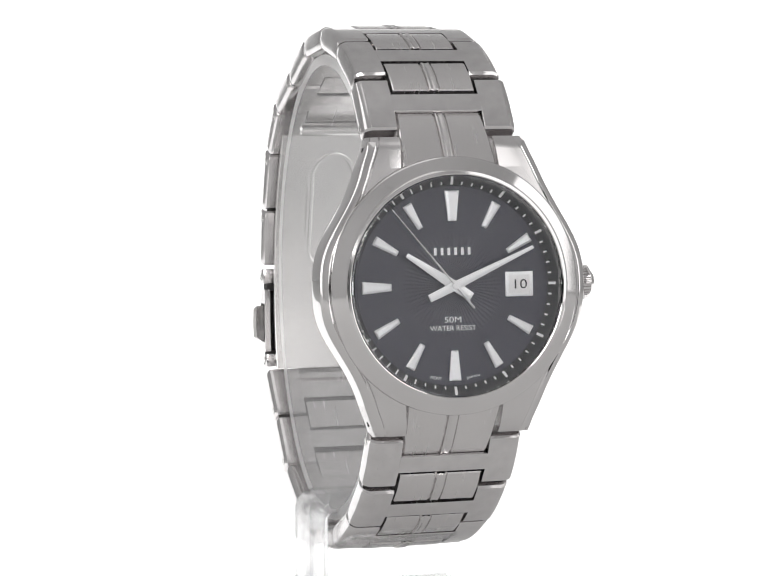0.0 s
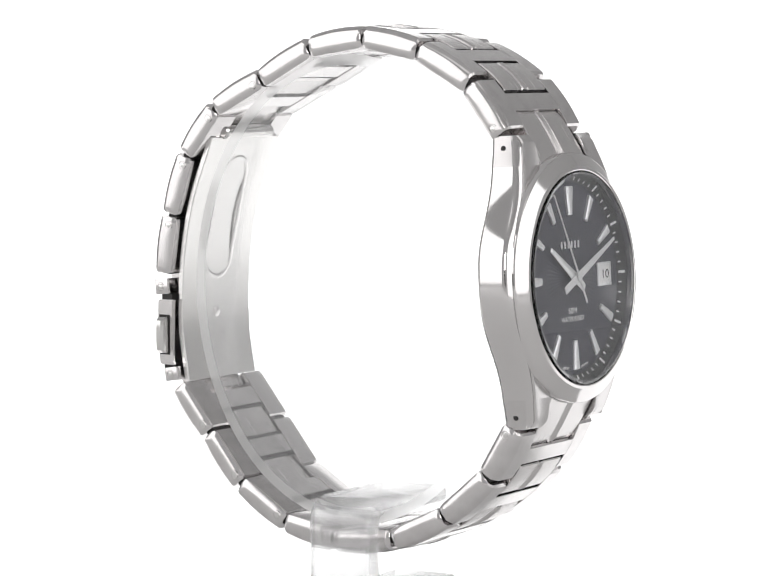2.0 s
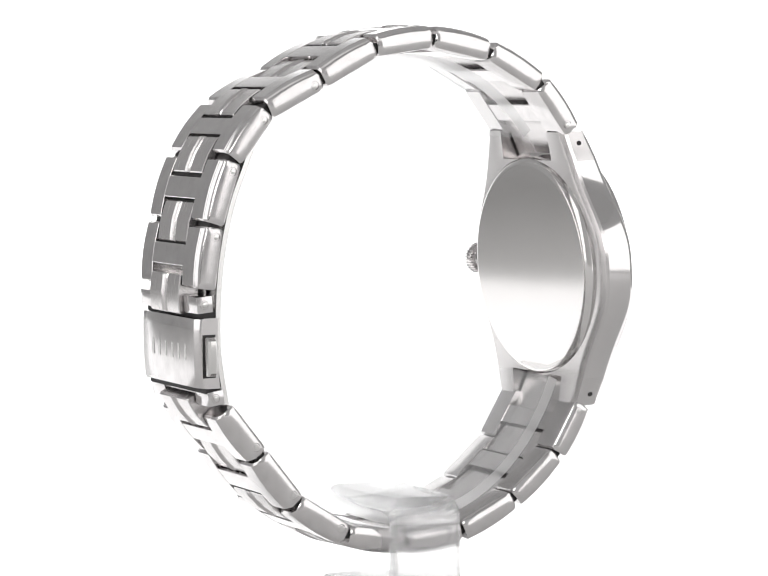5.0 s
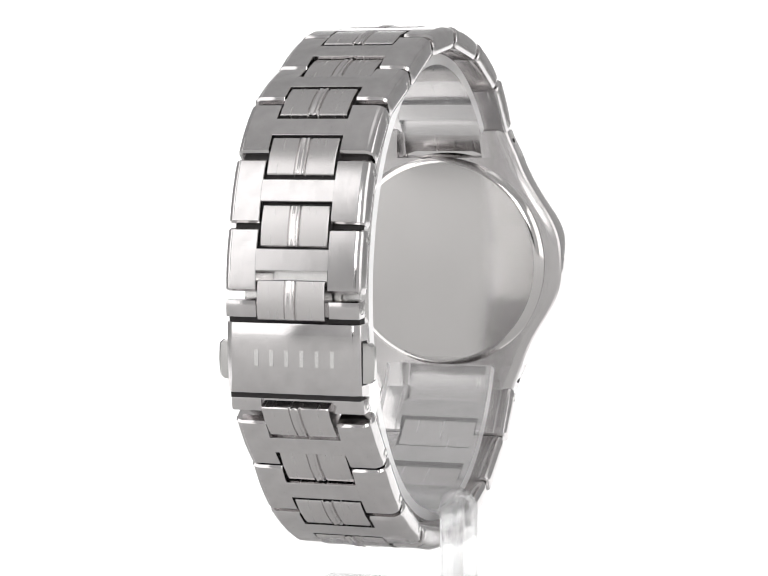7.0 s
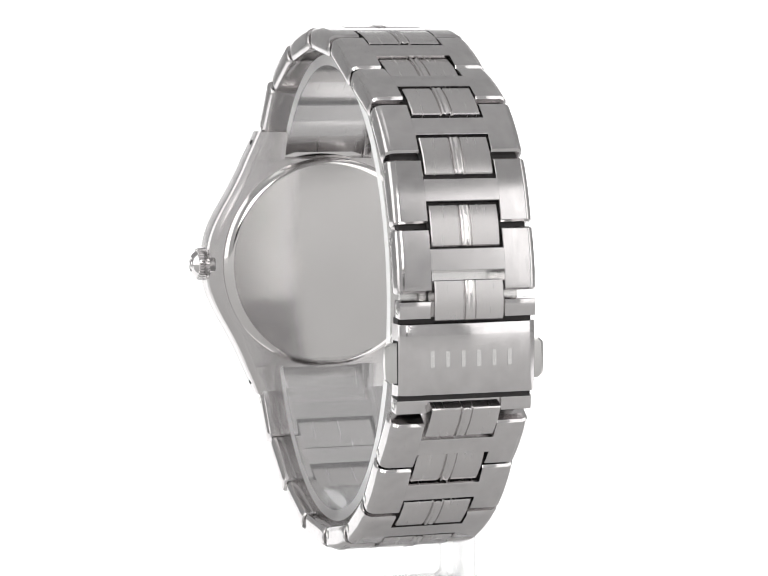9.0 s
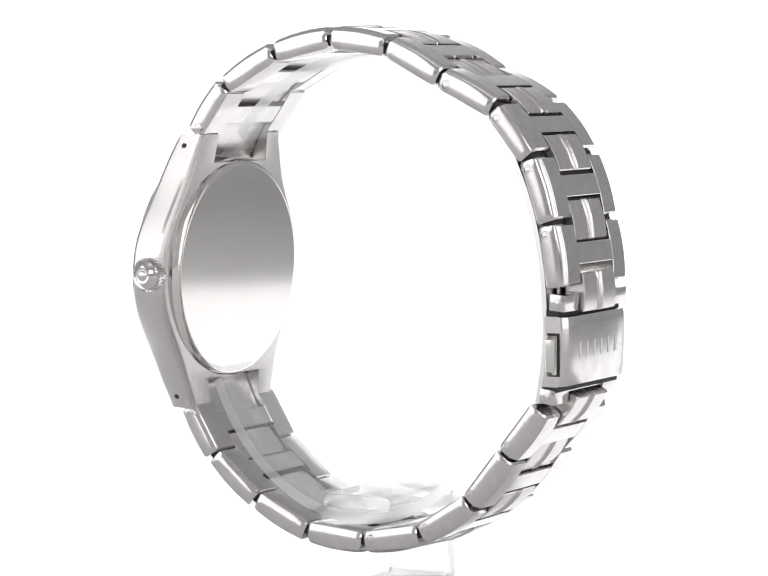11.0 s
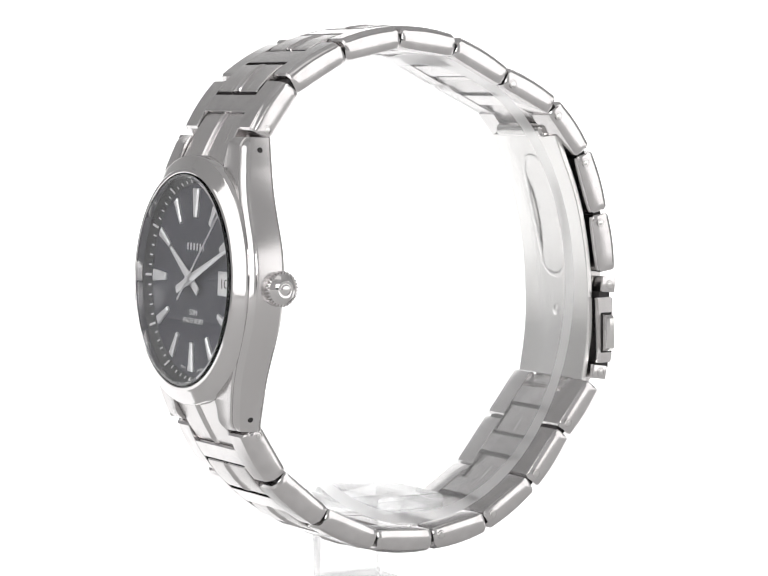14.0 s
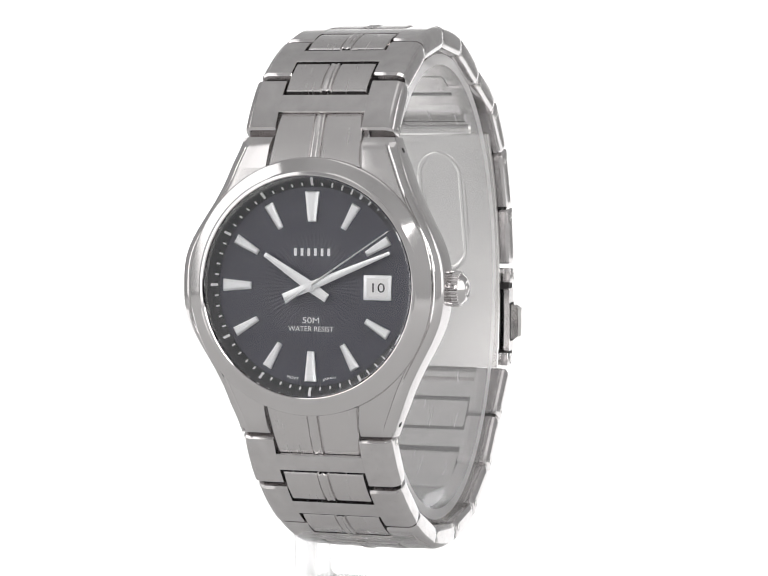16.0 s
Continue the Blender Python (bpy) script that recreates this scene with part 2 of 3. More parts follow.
bm = bmesh.new()
block(bm, 7.75, 11.85, -0.42, -0.15, -1.75, 1.75, 0.08)
frame_part = part("date_frame", bm, CHROME, dial, "bright raised date frame", None, 30)
bm = bmesh.new()
block(bm, 8.25, 11.35, -0.47, -0.40, -1.3, 1.3)
part("date_card", bm, DATE_CARD, frame_part, "white date disc", None, 0)
lettering("date_number", "10", 1.3, INK, frame_part, mm(9.8, -0.48, 0), "black date number 10", 1.85)
lettering("depth_writing", "50M", 0.85, PAINT, dial, mm(-0.1, -0.22, -4.75), "small white writing 50M", 2.5)
lettering("resist_writing", "WATER RESIST", 0.72, PAINT, dial, mm(-0.1, -0.22, -5.95), "small white writing WATER RESIST", 6.8)
lettering("movement_writing", "MOVT", 0.45, PAINT, dial, mm(-2.75, -0.22, -12.9) @ Matrix.Rotation(radians(11), 4, "Y"), "tiny white writing MOVT", 1.7)
lettering("origin_writing", "JAPAN", 0.45, PAINT, dial, mm(2.75, -0.22, -12.9) @ Matrix.Rotation(radians(-11), 4, "Y"), "tiny white writing JAPAN", 2.0)
for i in range(6):
    bm = bmesh.new()
    x = -2.82 + i * 1.0
    block(bm, x + 0.1, x + 0.5, -0.26, -0.18, 4.3, 5.35)
    part("brand_bar", bm, CHROME, dial, "plain silver bar of the brand mark", None, 0)


def hand(name, tip, tail, w_base, w_tip, w_tail, y, mat, label):
    """A tapering faceted hand that points up."""
    bm = bmesh.new()
    outline = [(-w_tail, -tail), (w_tail, -tail), (w_base, -0.4), (w_base, 0.8), (w_tip, tip), (-w_tip, tip), (-w_base, 0.8), (-w_base, -0.4)]
    inner = [(x * 0.25, z * 0.97) for x, z in outline]
    loft(bm, [[(x, y, z) for x, z in outline], [(x, y - 0.10, z) for x, z in outline], [(x, y - 0.22, z) for x, z in inner]])
    lathe(bm, [(0, y - 0.26), (0.75 if w_base > 0.3 else 0.5, y - 0.25), (0.8 if w_base > 0.3 else 0.55, y - 0.05), (0.3, y + 0.05)], 24)
    return part(name, bm, mat, watch, label, HEAD, 20)


HOUR_ANGLE, MINUTE_ANGLE = 302.8, 66.0
hour_hand = hand("hour_hand", 8.2, 3.0, 0.72, 0.32, 0.62, -0.85, CHROME, "silver tapered hour hand")
minute_hand = hand("minute_hand", 12.8, 4.2, 0.62, 0.24, 0.55, -1.2, CHROME, "silver tapered minute hand")
second_hand = hand("second_hand", 14.1, 4.2, 0.14, 0.07, 0.16, -1.5, CHROME, "thin silver second hand")
hour_hand.matrix_basis = HEAD @ Matrix.Rotation(radians(HOUR_ANGLE), 4, "Y")


def crown():
    bm = bmesh.new()
    lathe(bm, [(1.8, -0.9), (1.8, 0.3)], 24, "x")
    rings = []
    for r, h, cut in ((1.9, 0.1, 0), (2.4, 0.2, 1), (2.55, 0.5, 1), (2.55, 1.5, 1), (2.42, 1.8, 1), (2.15, 1.9, 0), (2.0, 2.05, 0), (1.65, 2.45, 0), (1.2, 2.68, 0), (1.0, 2.62, 0), (0.75, 2.64, 0), (0.55, 2.8, 0), (0.1, 2.84, 0)):
        ring = []
        for i in range(120):
            a = 2 * math.pi * i / 120
            q = r - (0.26 if cut and i % 4 in (0, 1) else 0.0)
            ring.append((h, q * math.cos(a), q * math.sin(a)))
        rings.append(ring)
    loft(bm, rings)
    return part("crown", bm, SHEEN, watch, "knurled polished steel crown", HEAD @ mm(19.25, 2.5, 0.0), 32)


crown()
bm = bmesh.new()
lathe(bm, [(0, 5.5), (15.7, 5.5), (15.85, 5.49), (16.2, 5.38), (16.5, 5.2), (16.9, 4.85), (17.1, 4.6), (17.15, 3.9), (0, 3.9)], 96)
case_back = part("case_back", bm, BACK, watch, "polished round steel case back", HEAD, 20)

# -- bracelet: middles of the joints, from the upper lugs over the top to the clasp, and on to the lower lugs --
UPPER = [(-26.7, -11.2), (-21.3, -3.9), (-12.65, 0.95), (-3.05, 2.95), (6.5, 1.6), (15.3, -3.0), (24.0, -7.4), (29.5, -14.4), (32.5, -23.65), (33.9, -32.9)]
LOWER = [(31.3, -49.9), (25.7, -57.0), (19.8, -64.4), (11.6, -69.6), (2.1, -71.4), (-7.65, -70.6), (-16.55, -66.45), (-24.0, -60.1), (-28.5, -52.6)]
MIDDLE = Vector((0.0, -33.0))
THICK = 2.75


def band_width(k):
    """Width of the k-th link from the case."""
    return (22.6, 22.0, 21.5, 21.1, 20.9)[k] if k < 5 else 20.7


def centre_width(k):
    return max(10.6, 12.7 - 0.38 * k)


def frame_at(a, b):
    """A local frame: x across, y outwards, z from a to b, at their middle; and the length."""
    a, b = Vector(a), Vector(b)
    along = (b - a).normalized()
    out = Vector((-along.y, along.x))
    mid = (a + b) / 2
    if out.dot(mid - MIDDLE) < 0:
        out.negate()
    m = Matrix.Identity(4)
    for i, axis in enumerate((Vector((0, out.x, out.y)).cross(Vector((0, along.x, along.y))), Vector((0, out.x, out.y)), Vector((0, along.x, along.y)))):
        m[0][i], m[1][i], m[2][i] = axis
    return mm(skew(mid.x), mid.x, mid.y + BASE) @ m, (b - a).length


def link_mesh(length, wide, gap):
    """An H: two arched side plates with stepped polished edges, and a bar between them."""
    bm = bmesh.new()
    half, w, t = length / 2 - 0.24, wide / 2, THICK / 2
    for right in (1, -1):
        rings = []
        for s in (-1, -0.94, -0.8, -0.4, 0, 0.4, 0.8, 0.94, 1):
            d = 0.36 * s * s - 0.2 + (0.34 if abs(s) == 1 else 0.0)
            e = 0.4 if abs(s) == 1 else (0.08 if abs(s) == 0.94 else 0.0)
            p = t - d + 0.75
            ring = [(gap, -t + e), (gap, p - 0.08), (gap + 0.1, p), (w - 1.05, p - 0.03), (w - 0.92, p - 0.13), (w - 0.84, p - 0.14), (w - 0.72, p - 0.18), (w - 0.32, p - 0.42), (w - 0.12, p - 0.68),
                    (w - 0.04 - e * 0.5, p - 1.0), (w + 0.04 - e * 0.5, 0.35), (w + 0.03 - e * 0.5, -0.35), (w - 0.10 - e * 0.5, -t + 0.45 + e), (w - 0.3, -t + 0.15 + e), (w - 0.75, -t + e)]
            rings.append([(right * x, y, s * half) for x, y in ring])
        loft(bm, rings)
    bar = 0.165 * length
    rings = []
    for x in (-gap - 0.3, gap + 0.3):
        rings.append([(x, -t + 0.1, -bar), (x, t + 0.8, -bar), (x, t + 0.88, -bar + 0.1), (x, t + 0.92, 0), (x, t + 0.88, bar - 0.1), (x, t + 0.8, bar), (x, -t + 0.1, bar)])
    loft(bm, rings)
    return bm


def ridge_section(w, top, low):
    """Across a centre piece: a satin bed with two slim raised ribs side by side."""
    rib = [(-0.98, 0.0), (-0.86, -0.2), (-0.74, -0.2), (-0.6, 0.14), (-0.42, 0.2), (-0.2, 0.08), (0.0, 0.02), (0.2, 0.08), (0.42, 0.2), (0.6, 0.14), (0.74, -0.2), (0.86, -0.2), (0.98, 0.0)]
    return [(-w, low), (-w, top - 0.15), (-w + 0.15, top), *((x, top + y) for x, y in rib), (w - 0.15, top), (w, top - 0.15), (w, low)]


def centre_mesh(length, wide):
    bm = bmesh.new()
    rings = []
    half = length / 2
    for s in (-1, -0.95, -0.7, 0, 0.7, 0.95, 1):
        d = 0.34 * s * s - 0.2 + (0.14 if abs(s) == 1 else 0.0)
        rings.append([(x, y - (d if y > 0 else 0), s * half * (1.0 if y > 0 else 0.84)) for x, y in ridge_section(wide / 2 - 0.2, THICK / 2 + 0.5, -THICK / 2 + 0.35)])
    loft(bm, rings)
    return bm


def joint_shade_mesh(length, wide, band):
    """Near-black blocks added between two links, to paint the shade deep in the gaps."""
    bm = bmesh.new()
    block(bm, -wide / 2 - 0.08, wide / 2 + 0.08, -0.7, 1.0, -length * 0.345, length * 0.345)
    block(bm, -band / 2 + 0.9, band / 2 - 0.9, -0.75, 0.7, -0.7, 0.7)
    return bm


def pin_mesh():
    bm = lathe(bmesh.new(), [(0, 0.1), (0.34, 0.08), (0.42, -0.06), (0.56, -0.06), (0.62, 0.05), (0.7, -0.1)], 18, "x")
    # The groove's faces take the darker steel, as painted shade.
    for i, face in enumerate(bm.faces):
        face.material_index = int(36 <= i < 54)
    return bm


PIN = bpy.data.meshes.new("pin")
_pin = pin_mesh()
bmesh.ops.scale(_pin, vec=(MM, MM, MM), verts=_pin.verts)
_pin.to_mesh(PIN)
_pin.free()
PIN.materials.append(POLISH)
PIN.materials.append(SHADE_STEEL)


def bracelet(joints, to_case, pinned, sign):
    """Links between successive joints; to_case gives each link's number from the case."""
    mats = []
    for i, (a, b) in enumerate(zip(joints, joints[1:])):
        k = to_case(i)
        m, length = frame_at(a, b)
        ob = part("link", link_mesh(length, band_width(k), centre_width(k) / 2 + 0.12), LINK, watch, "", m, 32)
        mats.append((m, length, k))
        if i in pinned:
            for right in (1, -1):
                pin = placed("pin", PIN, None, ob, "", mm(right * (band_width(k) / 2 + 0.03), -0.1, sign * (length / 2 - 1.55)) @ (Matrix.Rotation(math.pi, 4, "Z") if right < 0 else Matrix.Identity(4)), 0)
    for (m0, l0, k0), (m1, l1, k1) in zip(mats, mats[1:]):
        p0, p1 = m0.translation / MM, m1.translation / MM
        mid = (joints[mats.index((m0, l0, k0)) + 1])
        d = (p1 - p0).normalized()
        m, length = frame_at((mid[0] - d.y, mid[1] - d.z), (mid[0] + d.y, mid[1] + d.z))
        shade_block = part("joint_shade", joint_shade_mesh((l0 + l1) / 2, centre_width((k0 + k1) / 2), band_width(min(k0, k1))), RECESS_SHADE, watch, "", m, 0)
        shade_block.data.materials.append(SHADE_STEEL)
        # Inward faces carry their shade as a less dark steel colour.
        for face in shade_block.data.polygons:
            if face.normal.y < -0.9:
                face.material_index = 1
        part("centre_link", centre_mesh((l0 + l1) / 2 * 0.62, centre_width((k0 + k1) / 2)), CENTRE, watch, "", m, 32)
    return mats


upper = bracelet(UPPER, lambda i: i, (0, 5, 6, 7, 8), -1)
lower = bracelet(LOWER, lambda i: 7 - i, (0, 1, 2, 3, 7), 1)


def end_piece(up, joint, next_joint):
    """The ribbed piece that runs from under the bezel over the joint to the first link's bar."""
    start = HEAD @ (Vector((0, front_y(16.4) - 0.15, up * 16.4)) * MM) / MM
    j, n = Vector(joint), Vector(next_joint)
    along = (n - j).normalized()
    reach = (n - j).length * 0.325
    out = Vector((-along.y, along.x))
    if out.dot(j - MIDDLE) < 0:
        out.negate()
    top_j = j + out * (THICK / 2 + 0.35)
    top_n = j + along * reach + out * (THICK / 2 + 0.45)
    s = Vector((start.y, start.z - BASE))
    bm = bmesh.new()
    rings = []
    count = 9
    for i in range(count):
        u = i / (count - 1)
        p = s * (1 - u) ** 2 + 2 * u * (1 - u) * (top_j + out * 0.35) + top_n * u * u
        tangent = ((top_j + out * 0.35 - s) * (1 - u) + (top_n - top_j - out * 0.35) * u).normalized()
        normal = Vector((-tangent.y, tangent.x))
        if normal.dot(p - MIDDLE) < 0:
            normal.negate()
        w = 6.9 - 0.8 * u
        drop = 0.12 if i == count - 1 else 0.0
        rings.append([(x + skew(p.x) * u + HEAD_X * (1 - u), p.x + normal.x * (y - drop), p.y + normal.y * (y - drop) + BASE) for x, y in ridge_section(w, 0.0, -2.3)])
    loft(bm, rings)
    return part("end_link", bm, CENTRE, watch, "ribbed satin steel end link", None, 32)


end_piece(1, UPPER[0], UPPER[1])
end_piece(-1, LOWER[-1], LOWER[-2])


# -- folding clasp --
def half_link(z0, z1, y, tilt):
    """A short hinge piece between the bracelet and the clasp."""
    bm = bmesh.new()
    w = band_width(9) / 2 - 0.25
    for right in (1, -1):
        block(bm, right * 5.5 if right > 0 else -w, w if right > 0 else -5.5, -2.4, 0.0, z0, z1, 0.09)
    block(bm, -5.6, 5.6, -2.3, -0.5, z0 + 0.2, z1 - 0.2)
    ob = part("hinge_link", bm, LINK, watch, "short steel hinge link", mm(skew(y), y, BASE + (z0 + z1) / 2) @ Matrix.Rotation(radians(tilt), 4, "X") @ mm(0, 0, -(z0 + z1) / 2), 32)
    for right in (1, -1):
        placed("pin", PIN, None, ob, "", mm(right * (w + 0.02), -1.1, (z0 + z1) / 2) @ (Matrix.Rotation(math.pi, 4, "Z") if right < 0 else Matrix.Identity(4)), 0)


half_link(-36.1, -33.7, 35.55, -5)
half_link(-49.5, -47.4, 33.9, -8)
# Black blocks set behind the clasp's end gaps, standing in for their shade.
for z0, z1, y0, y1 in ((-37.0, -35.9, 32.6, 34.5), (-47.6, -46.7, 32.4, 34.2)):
    part("clasp_gap_shade", block(bmesh.new(), -9.9, 9.9, y0, y1, z0 + BASE, z1 + BASE), RECESS_SHADE, watch, "dark block that paints the shade in the gap beside the clasp cover", None, 0)
for z, y, tilt, size in ((-33.6, 34.25, 2, 5.6), (-49.9, 32.0, -38, 5.4)):
    part("centre_link", centre_mesh(size, 10.6), CENTRE, watch, "", mm(skew(y), y, z + BASE) @ Matrix.Rotation(radians(tilt), 4, "X"), 32)


def clasp_curve(z):
    """Outer face of the clasp, as y at height z."""
    return 35.75 - 0.008 * (z + 40.5) ** 2


def clasp_cover():
    bm = bmesh.new()
    w = 10.15
    rings = []
    zs = [-36.75, -36.85, -37.1, -38.5, -40.5, -42.5, -44.5, -46.4, -46.75, -46.85]
    for i, z in enumerate(zs):
        y = clasp_curve(z) - (0.35, 0.1, 0, 0, 0, 0, 0, 0, 0.12, 0.4)[i]
        rings.append([(-w, y - 3.3, z), (-w, y - 0.75, z), (-w + 0.15, y - 0.55, z), (-w + 0.9, y - 0.12, z), (-w + 1.15, y, z), (w - 1.15, y, z), (w - 0.9, y - 0.12, z), (w - 0.15, y - 0.55, z), (w, y - 0.75, z), (w, y - 3.3, z), (w - 0.9, y - 3.3, z), (w - 0.9, y - 1.3, z), (-w + 0.9, y - 1.3, z), (-w + 0.9, y - 3.3, z)])
    loft(bm, rings)
    cover = part("clasp_cover", bm, LINK, watch, "satin steel folding clasp cover", mm(skew(34), 0, BASE), 30)
    for i in range(6):
        b = bmesh.new()
        x = -6.6 + i * 2.3
        z0, z1 = -42.9, -40.6
        y = clasp_curve(-41.7) + 0.01
        block(b, x + 0.2, x + 0.8, y - 0.12, y + 0.04, z0, z1, 0.03)
        part("brand_bar", b, INNER, cover, "plain engraved bar of the brand mark", None, 0)
    for right in (1, -1):
        b = bmesh.new()
        rings = []
        for z, e in ((-39.4, 0.7), (-39.9, 0.1), (-42.2, 0.0), (-44.5, 0.1), (-45.0, 0.7)):
            rings.append([(right * (w - 0.4), 33.0, z), (right * (w - 0.4), 34.6, z), (right * (w + 1.3 - e), 34.5, z), (right * (w + 1.7 - e), 34.2, z), (right * (w + 1.7 - e), 33.4, z), (right * (w + 1.3 - e), 33.1, z)])
        loft(b, rings)
        # A thin black plate stands in for the shaded slot.
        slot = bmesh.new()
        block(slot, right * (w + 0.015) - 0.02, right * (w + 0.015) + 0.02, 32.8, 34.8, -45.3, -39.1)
        part("slot_shade", slot, RECESS_SHADE, cover, "dark plate that paints the shade in the slot round the button", None, 0)
        part("push_button", b, POLISH, cover, "polished clasp push button", None, 32)
    return cover


clasp = clasp_cover()


def blade(name, path, wide, thick, label):
    """A curved steel leaf of the fold, along (y, z) points joined smoothly."""
    pts = [Vector(p) for p in path]
    fine = []
    for i in range(len(pts) - 1):
        p0, p1, p2, p3 = pts[max(i - 1, 0)], pts[i], pts[i + 1], pts[min(i + 2, len(pts) - 1)]
        for s in range(6):
            u = s / 6
            fine.append(0.5 * (2 * p1 + (p2 - p0) * u + (2 * p0 - 5 * p1 + 4 * p2 - p3) * u * u + (3 * p1 - p0 - 3 * p2 + p3) * u ** 3))
    fine.append(pts[-1])
    bm = bmesh.new()
    rings = []
    w = wide / 2
    for i, p in enumerate(fine):
        d = (fine[min(i + 1, len(fine) - 1)] - fine[max(i - 1, 0)]).normalized()
        n = Vector((-d.y, d.x))
        if n.dot(p - MIDDLE) < 0:
            n.negate()
        q = p + n * thick
        c = 0.12
        rings.append([(x + skew(p.x), a.x, a.y + BASE) for x, a in ((-w + c, p), (w - c, p), (w, p + n * c), (w, q), (-w, q), (-w, p + n * c))])
    loft(bm, rings)
    return part(name, bm, INNER, watch, label, None, 32), fine


INNER_PATH = [(25.3, -11.8), (26.4, -14.6), (28.9, -21.0), (30.5, -28.0), (31.2, -35.0), (31.2, -42.0), (30.1, -49.4)]
leaf, leaf_line = blade("clasp_leaf", INNER_PATH, 17.6, 0.8, "smooth pressed steel clasp leaf")
blade("clasp_arm", [(y + 1.15, z) for y, z in INNER_PATH[1:-1]], 12.4, 0.5, "narrow steel arm folded behind the leaf")
bm = bmesh.new()
lathe(bm, [(0, -6.2), (0.75, -6.2), (1.1, -5.9), (1.1, 5.9), (0.75, 6.2), (0, 6.2)], 24, "x")
part("knuckle", bm, POLISH, watch, "polished clasp hinge knuckle", mm(skew(25), 25.2, -10.9 + BASE), 32)


def slot_rim():
    """The long rounded boss pressed into the clasp leaf."""
    bm = bmesh.new()
    rings = []
    for i in range(48):
        a = 2 * math.pi * i / 48
        x = 3.4 * math.cos(a)
        z = -24.2 + 3.4 * math.sin(a) + (6.0 if math.sin(a) >= 0 else -6.0)
        k = next(j for j in range(len(leaf_line) - 1) if leaf_line[j + 1].y <= z)
        p, q = leaf_line[k], leaf_line[k + 1]
        near = p + (q - p) * ((z - p.y) / (q.y - p.y))
        ring = []
        for k in range(8):
            b = 2 * math.pi * k / 8
            r = 0.5 * math.cos(b)
            ring.append((x + r * math.cos(a) + skew(28), near.x + 0.05 - 0.16 * math.sin(b), z + r * math.sin(a) + BASE))
        rings.append(ring)
    rings.append(rings[0])
    loft(bm, rings, caps=False)
    bmesh.ops.remove_doubles(bm, verts=bm.verts, dist=0.001)
    return part("slot_rim", bm, INNER, leaf, "raised oval rim pressed in the leaf", None, 60)


slot_rim()
bm = bmesh.new()
lathe(bm, [(0, -0.25), (0.5, -0.22), (0.85, -0.05), (0.9, 0.3)], 24)
part("rivet", bm, INNER, leaf, "small rivet on the leaf", mm(skew(31), 31.25, -39.2 + BASE), 32)

# ---- the clear stand ----
stand = new("watch_stand")
tagged(stand, "clear acrylic C-shaped watch stand on a bent strip foot", "stand")


def bent_strip():
    """One strip of clear acrylic, bent to a foot, a post and a tongue."""
    bm = bmesh.new()
    thick, r = 2.6, 2.2
    x_post, z_foot, z_tongue = -13.1, 0.0, 17.0
    line = [(11.0, z_foot + thick / 2)]
    cx, cz = x_post + thick / 2 + r, z_foot + thick / 2 + r
    line += [(cx - r * math.sin(radians(a)), cz - r * math.cos(radians(a))) for a in range(0, 91, 15)]
    cz = z_tongue - thick / 2 - r
    line += [(cx - r * math.cos(radians(a)), cz + r * math.sin(radians(a))) for a in range(0, 91, 15)]
    line += [(8.0, z_tongue - thick / 2)]
    line = [Vector(p) for p in line]
    rings = []
    w, c = 5.75, 0.9
    for i, p in enumerate(line):
        d = (line[min(i + 1, len(line) - 1)] - line[max(i - 1, 0)]).normalized()
        n = Vector((-d.y, d.x)) * (thick / 2)
        ring = []
        for s, v in ((-1, -w + c), (-1, w - c), (-0.7, w - 0.25), (0, w), (0.7, w - 0.25), (1, w - c), (1, -w + c), (0.7, -w + 0.25), (0, -w), (-0.7, -w + 0.25)):
            q = p + n * s
            ring.append((q.x, v - 0.3, q.y))
        rings.append(ring)
    loft(bm, rings)
    return part("bent_strip", bm, HAZY, stand, "clear bent acrylic strip", None, 50)


bent_strip()


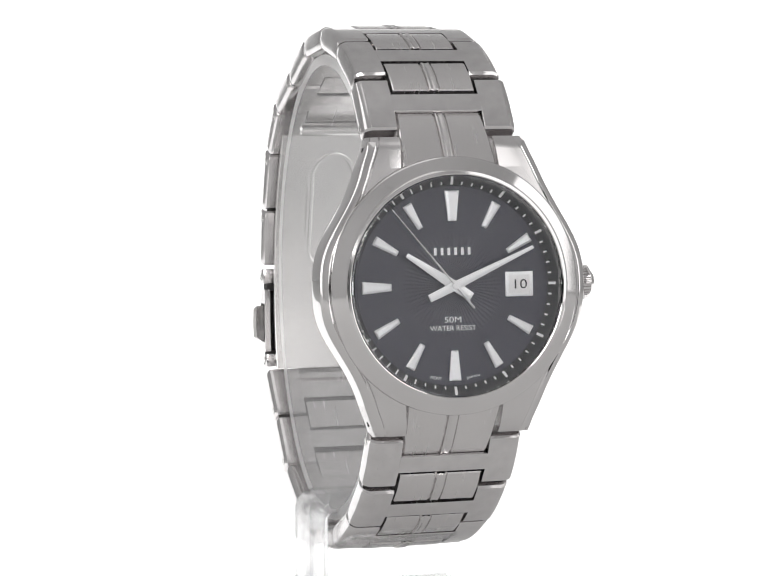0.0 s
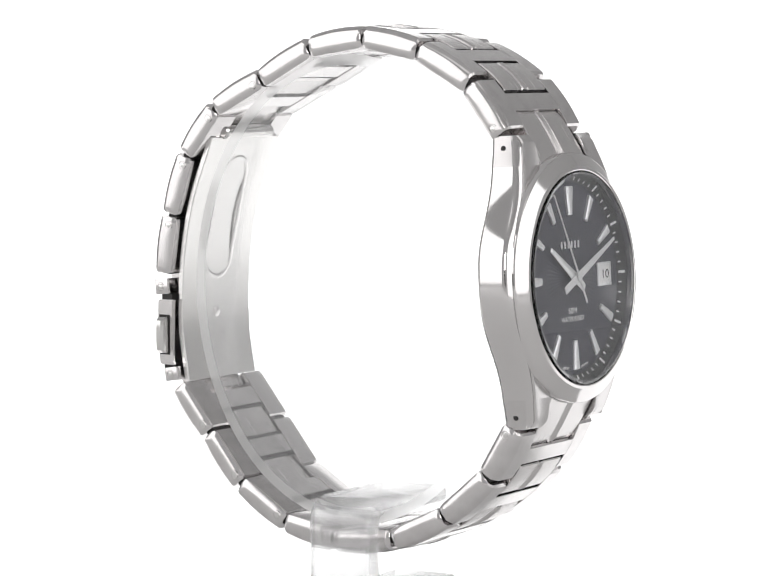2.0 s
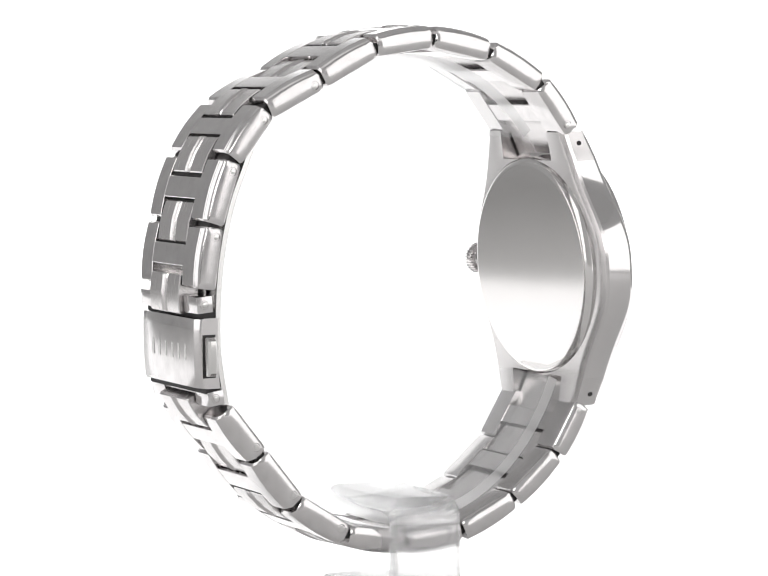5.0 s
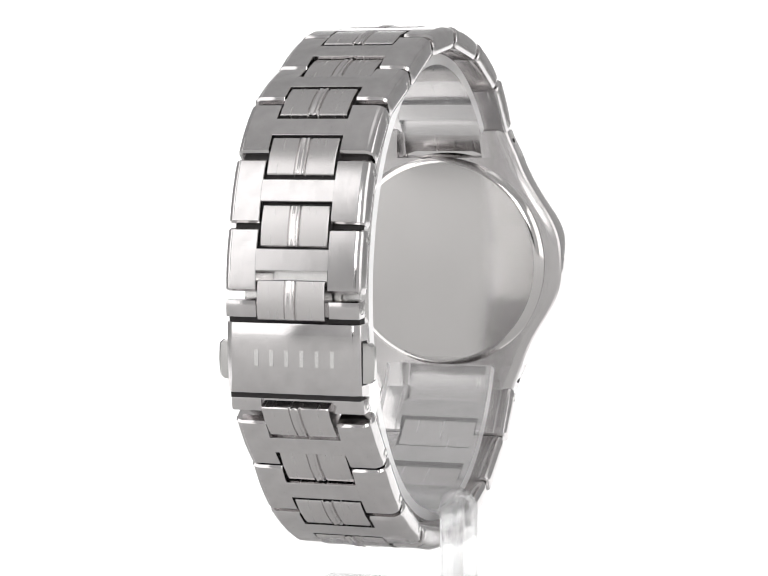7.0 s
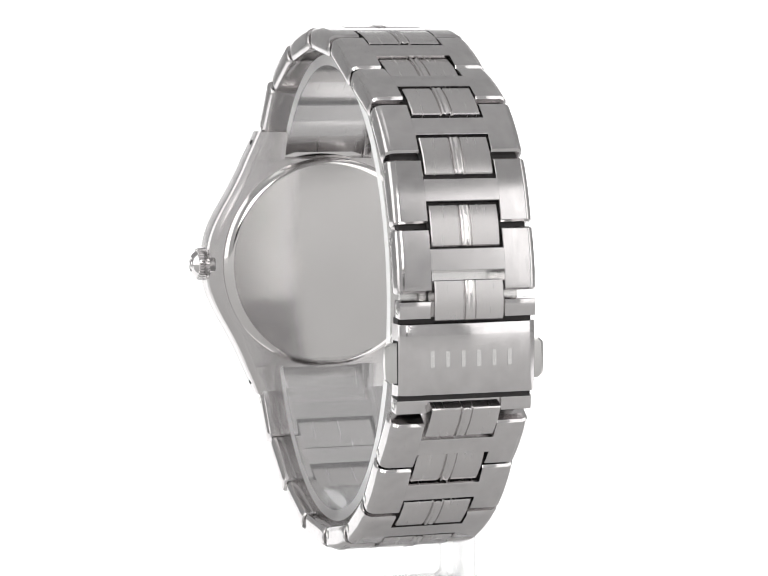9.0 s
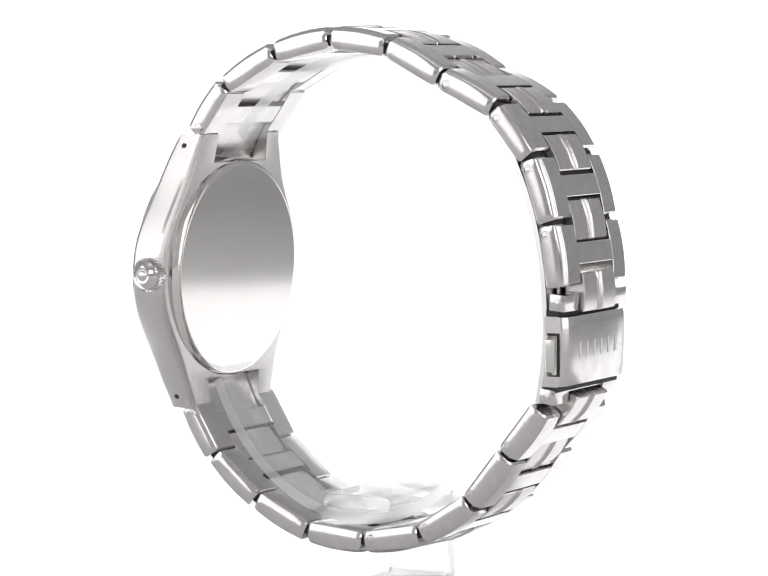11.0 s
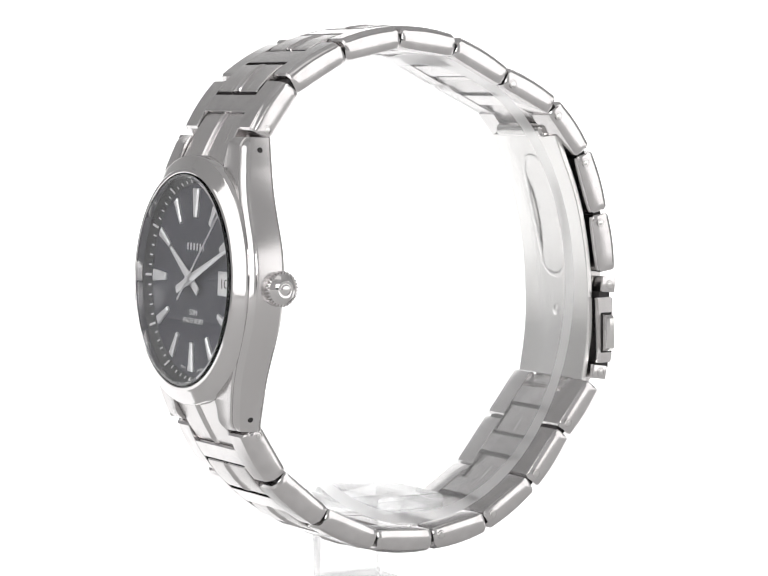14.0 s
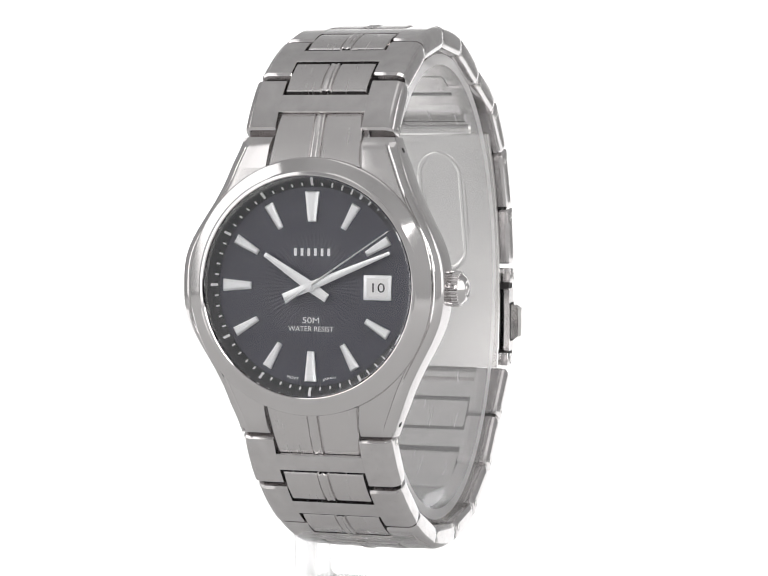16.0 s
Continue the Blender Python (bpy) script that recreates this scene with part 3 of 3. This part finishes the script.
def tongue_rim():
    """The polished rounded lip round the tongue's cut end."""
    bm = bmesh.new()
    rings = []
    for i in range(40):
        a = 2 * math.pi * i / 40
        y = math.copysign(4.2, math.cos(a)) + 0.95 * math.cos(a)
        z = math.copysign(0.1, math.sin(a)) + 0.95 * math.sin(a)
        ring = []
        for k in range(8):
            b = 2 * math.pi * k / 8
            ring.append((7.98 + 0.24 * math.cos(b), y + 0.24 * math.sin(b) * math.cos(a) - 0.3, 15.7 + z + 0.24 * math.sin(b) * math.sin(a)))
        rings.append(ring)
    rings.append(rings[0])
    loft(bm, rings)
    return part("tongue_lip", bm, ACRYLIC, stand, "polished rounded lip of the tongue", None, 60)


tongue_rim()


def collar():
    """A broad open ring of clear acrylic inside the bracelet, open towards the case."""
    bm = bmesh.new()
    rings = []
    w, t = 8.9, 1.6
    for i in range(65):
        a = radians(-155 + 293 * i / 64)
        cy, cz = math.cos(a), math.sin(a)
        oy, oz = 0.4 + 28.2 * cy, -34.2 + 35.0 * cz
        iy, iz = 0.4 + (28.2 - t) * cy, -34.2 + (35.0 - t) * cz
        z = 82.0
        rings.append([(-w, iy, iz + z), (-w, oy, oz + z), (w, oy, oz + z), (w, iy, iz + z)])
    loft(bm, rings)
    for f in bm.faces:
        if max(v.co.x for v in f.verts) - min(v.co.x for v in f.verts) < 0.01:
            f.material_index = 1
    ob = part("collar", bm, CLOUDY, stand, "clear open acrylic ring with sawn edges", None, 40)
    ob.data.materials.append(FROST)
    return ob


collar()


# ---- turning ----
def motions():
    times = [i * 0.5 for i in range(33)]
    walk(watch, [(t, pose(0, 0, LIFT * MM, 0, 0, turn(t))) for t in times])
    walk(stand, [(t, pose(0, 0, 0, 0, 0, turn(t))) for t in times])
    ticks = [(0.0, -40.0)]
    for k in range(16):
        ticks += [(k + 0.2, -40.0 + 6 * k), (k + 0.3, -34.0 + 6 * k)]
    ticks.append((16.0, 56.0))
    walk(second_hand, [(t, HEAD @ Matrix.Rotation(radians(a), 4, "Y")) for t, a in ticks])
    walk(minute_hand, [(t, HEAD @ Matrix.Rotation(radians(MINUTE_ANGLE + 0.1 * t), 4, "Y")) for t in (0.0, 8.0, 16.0)])


motions()
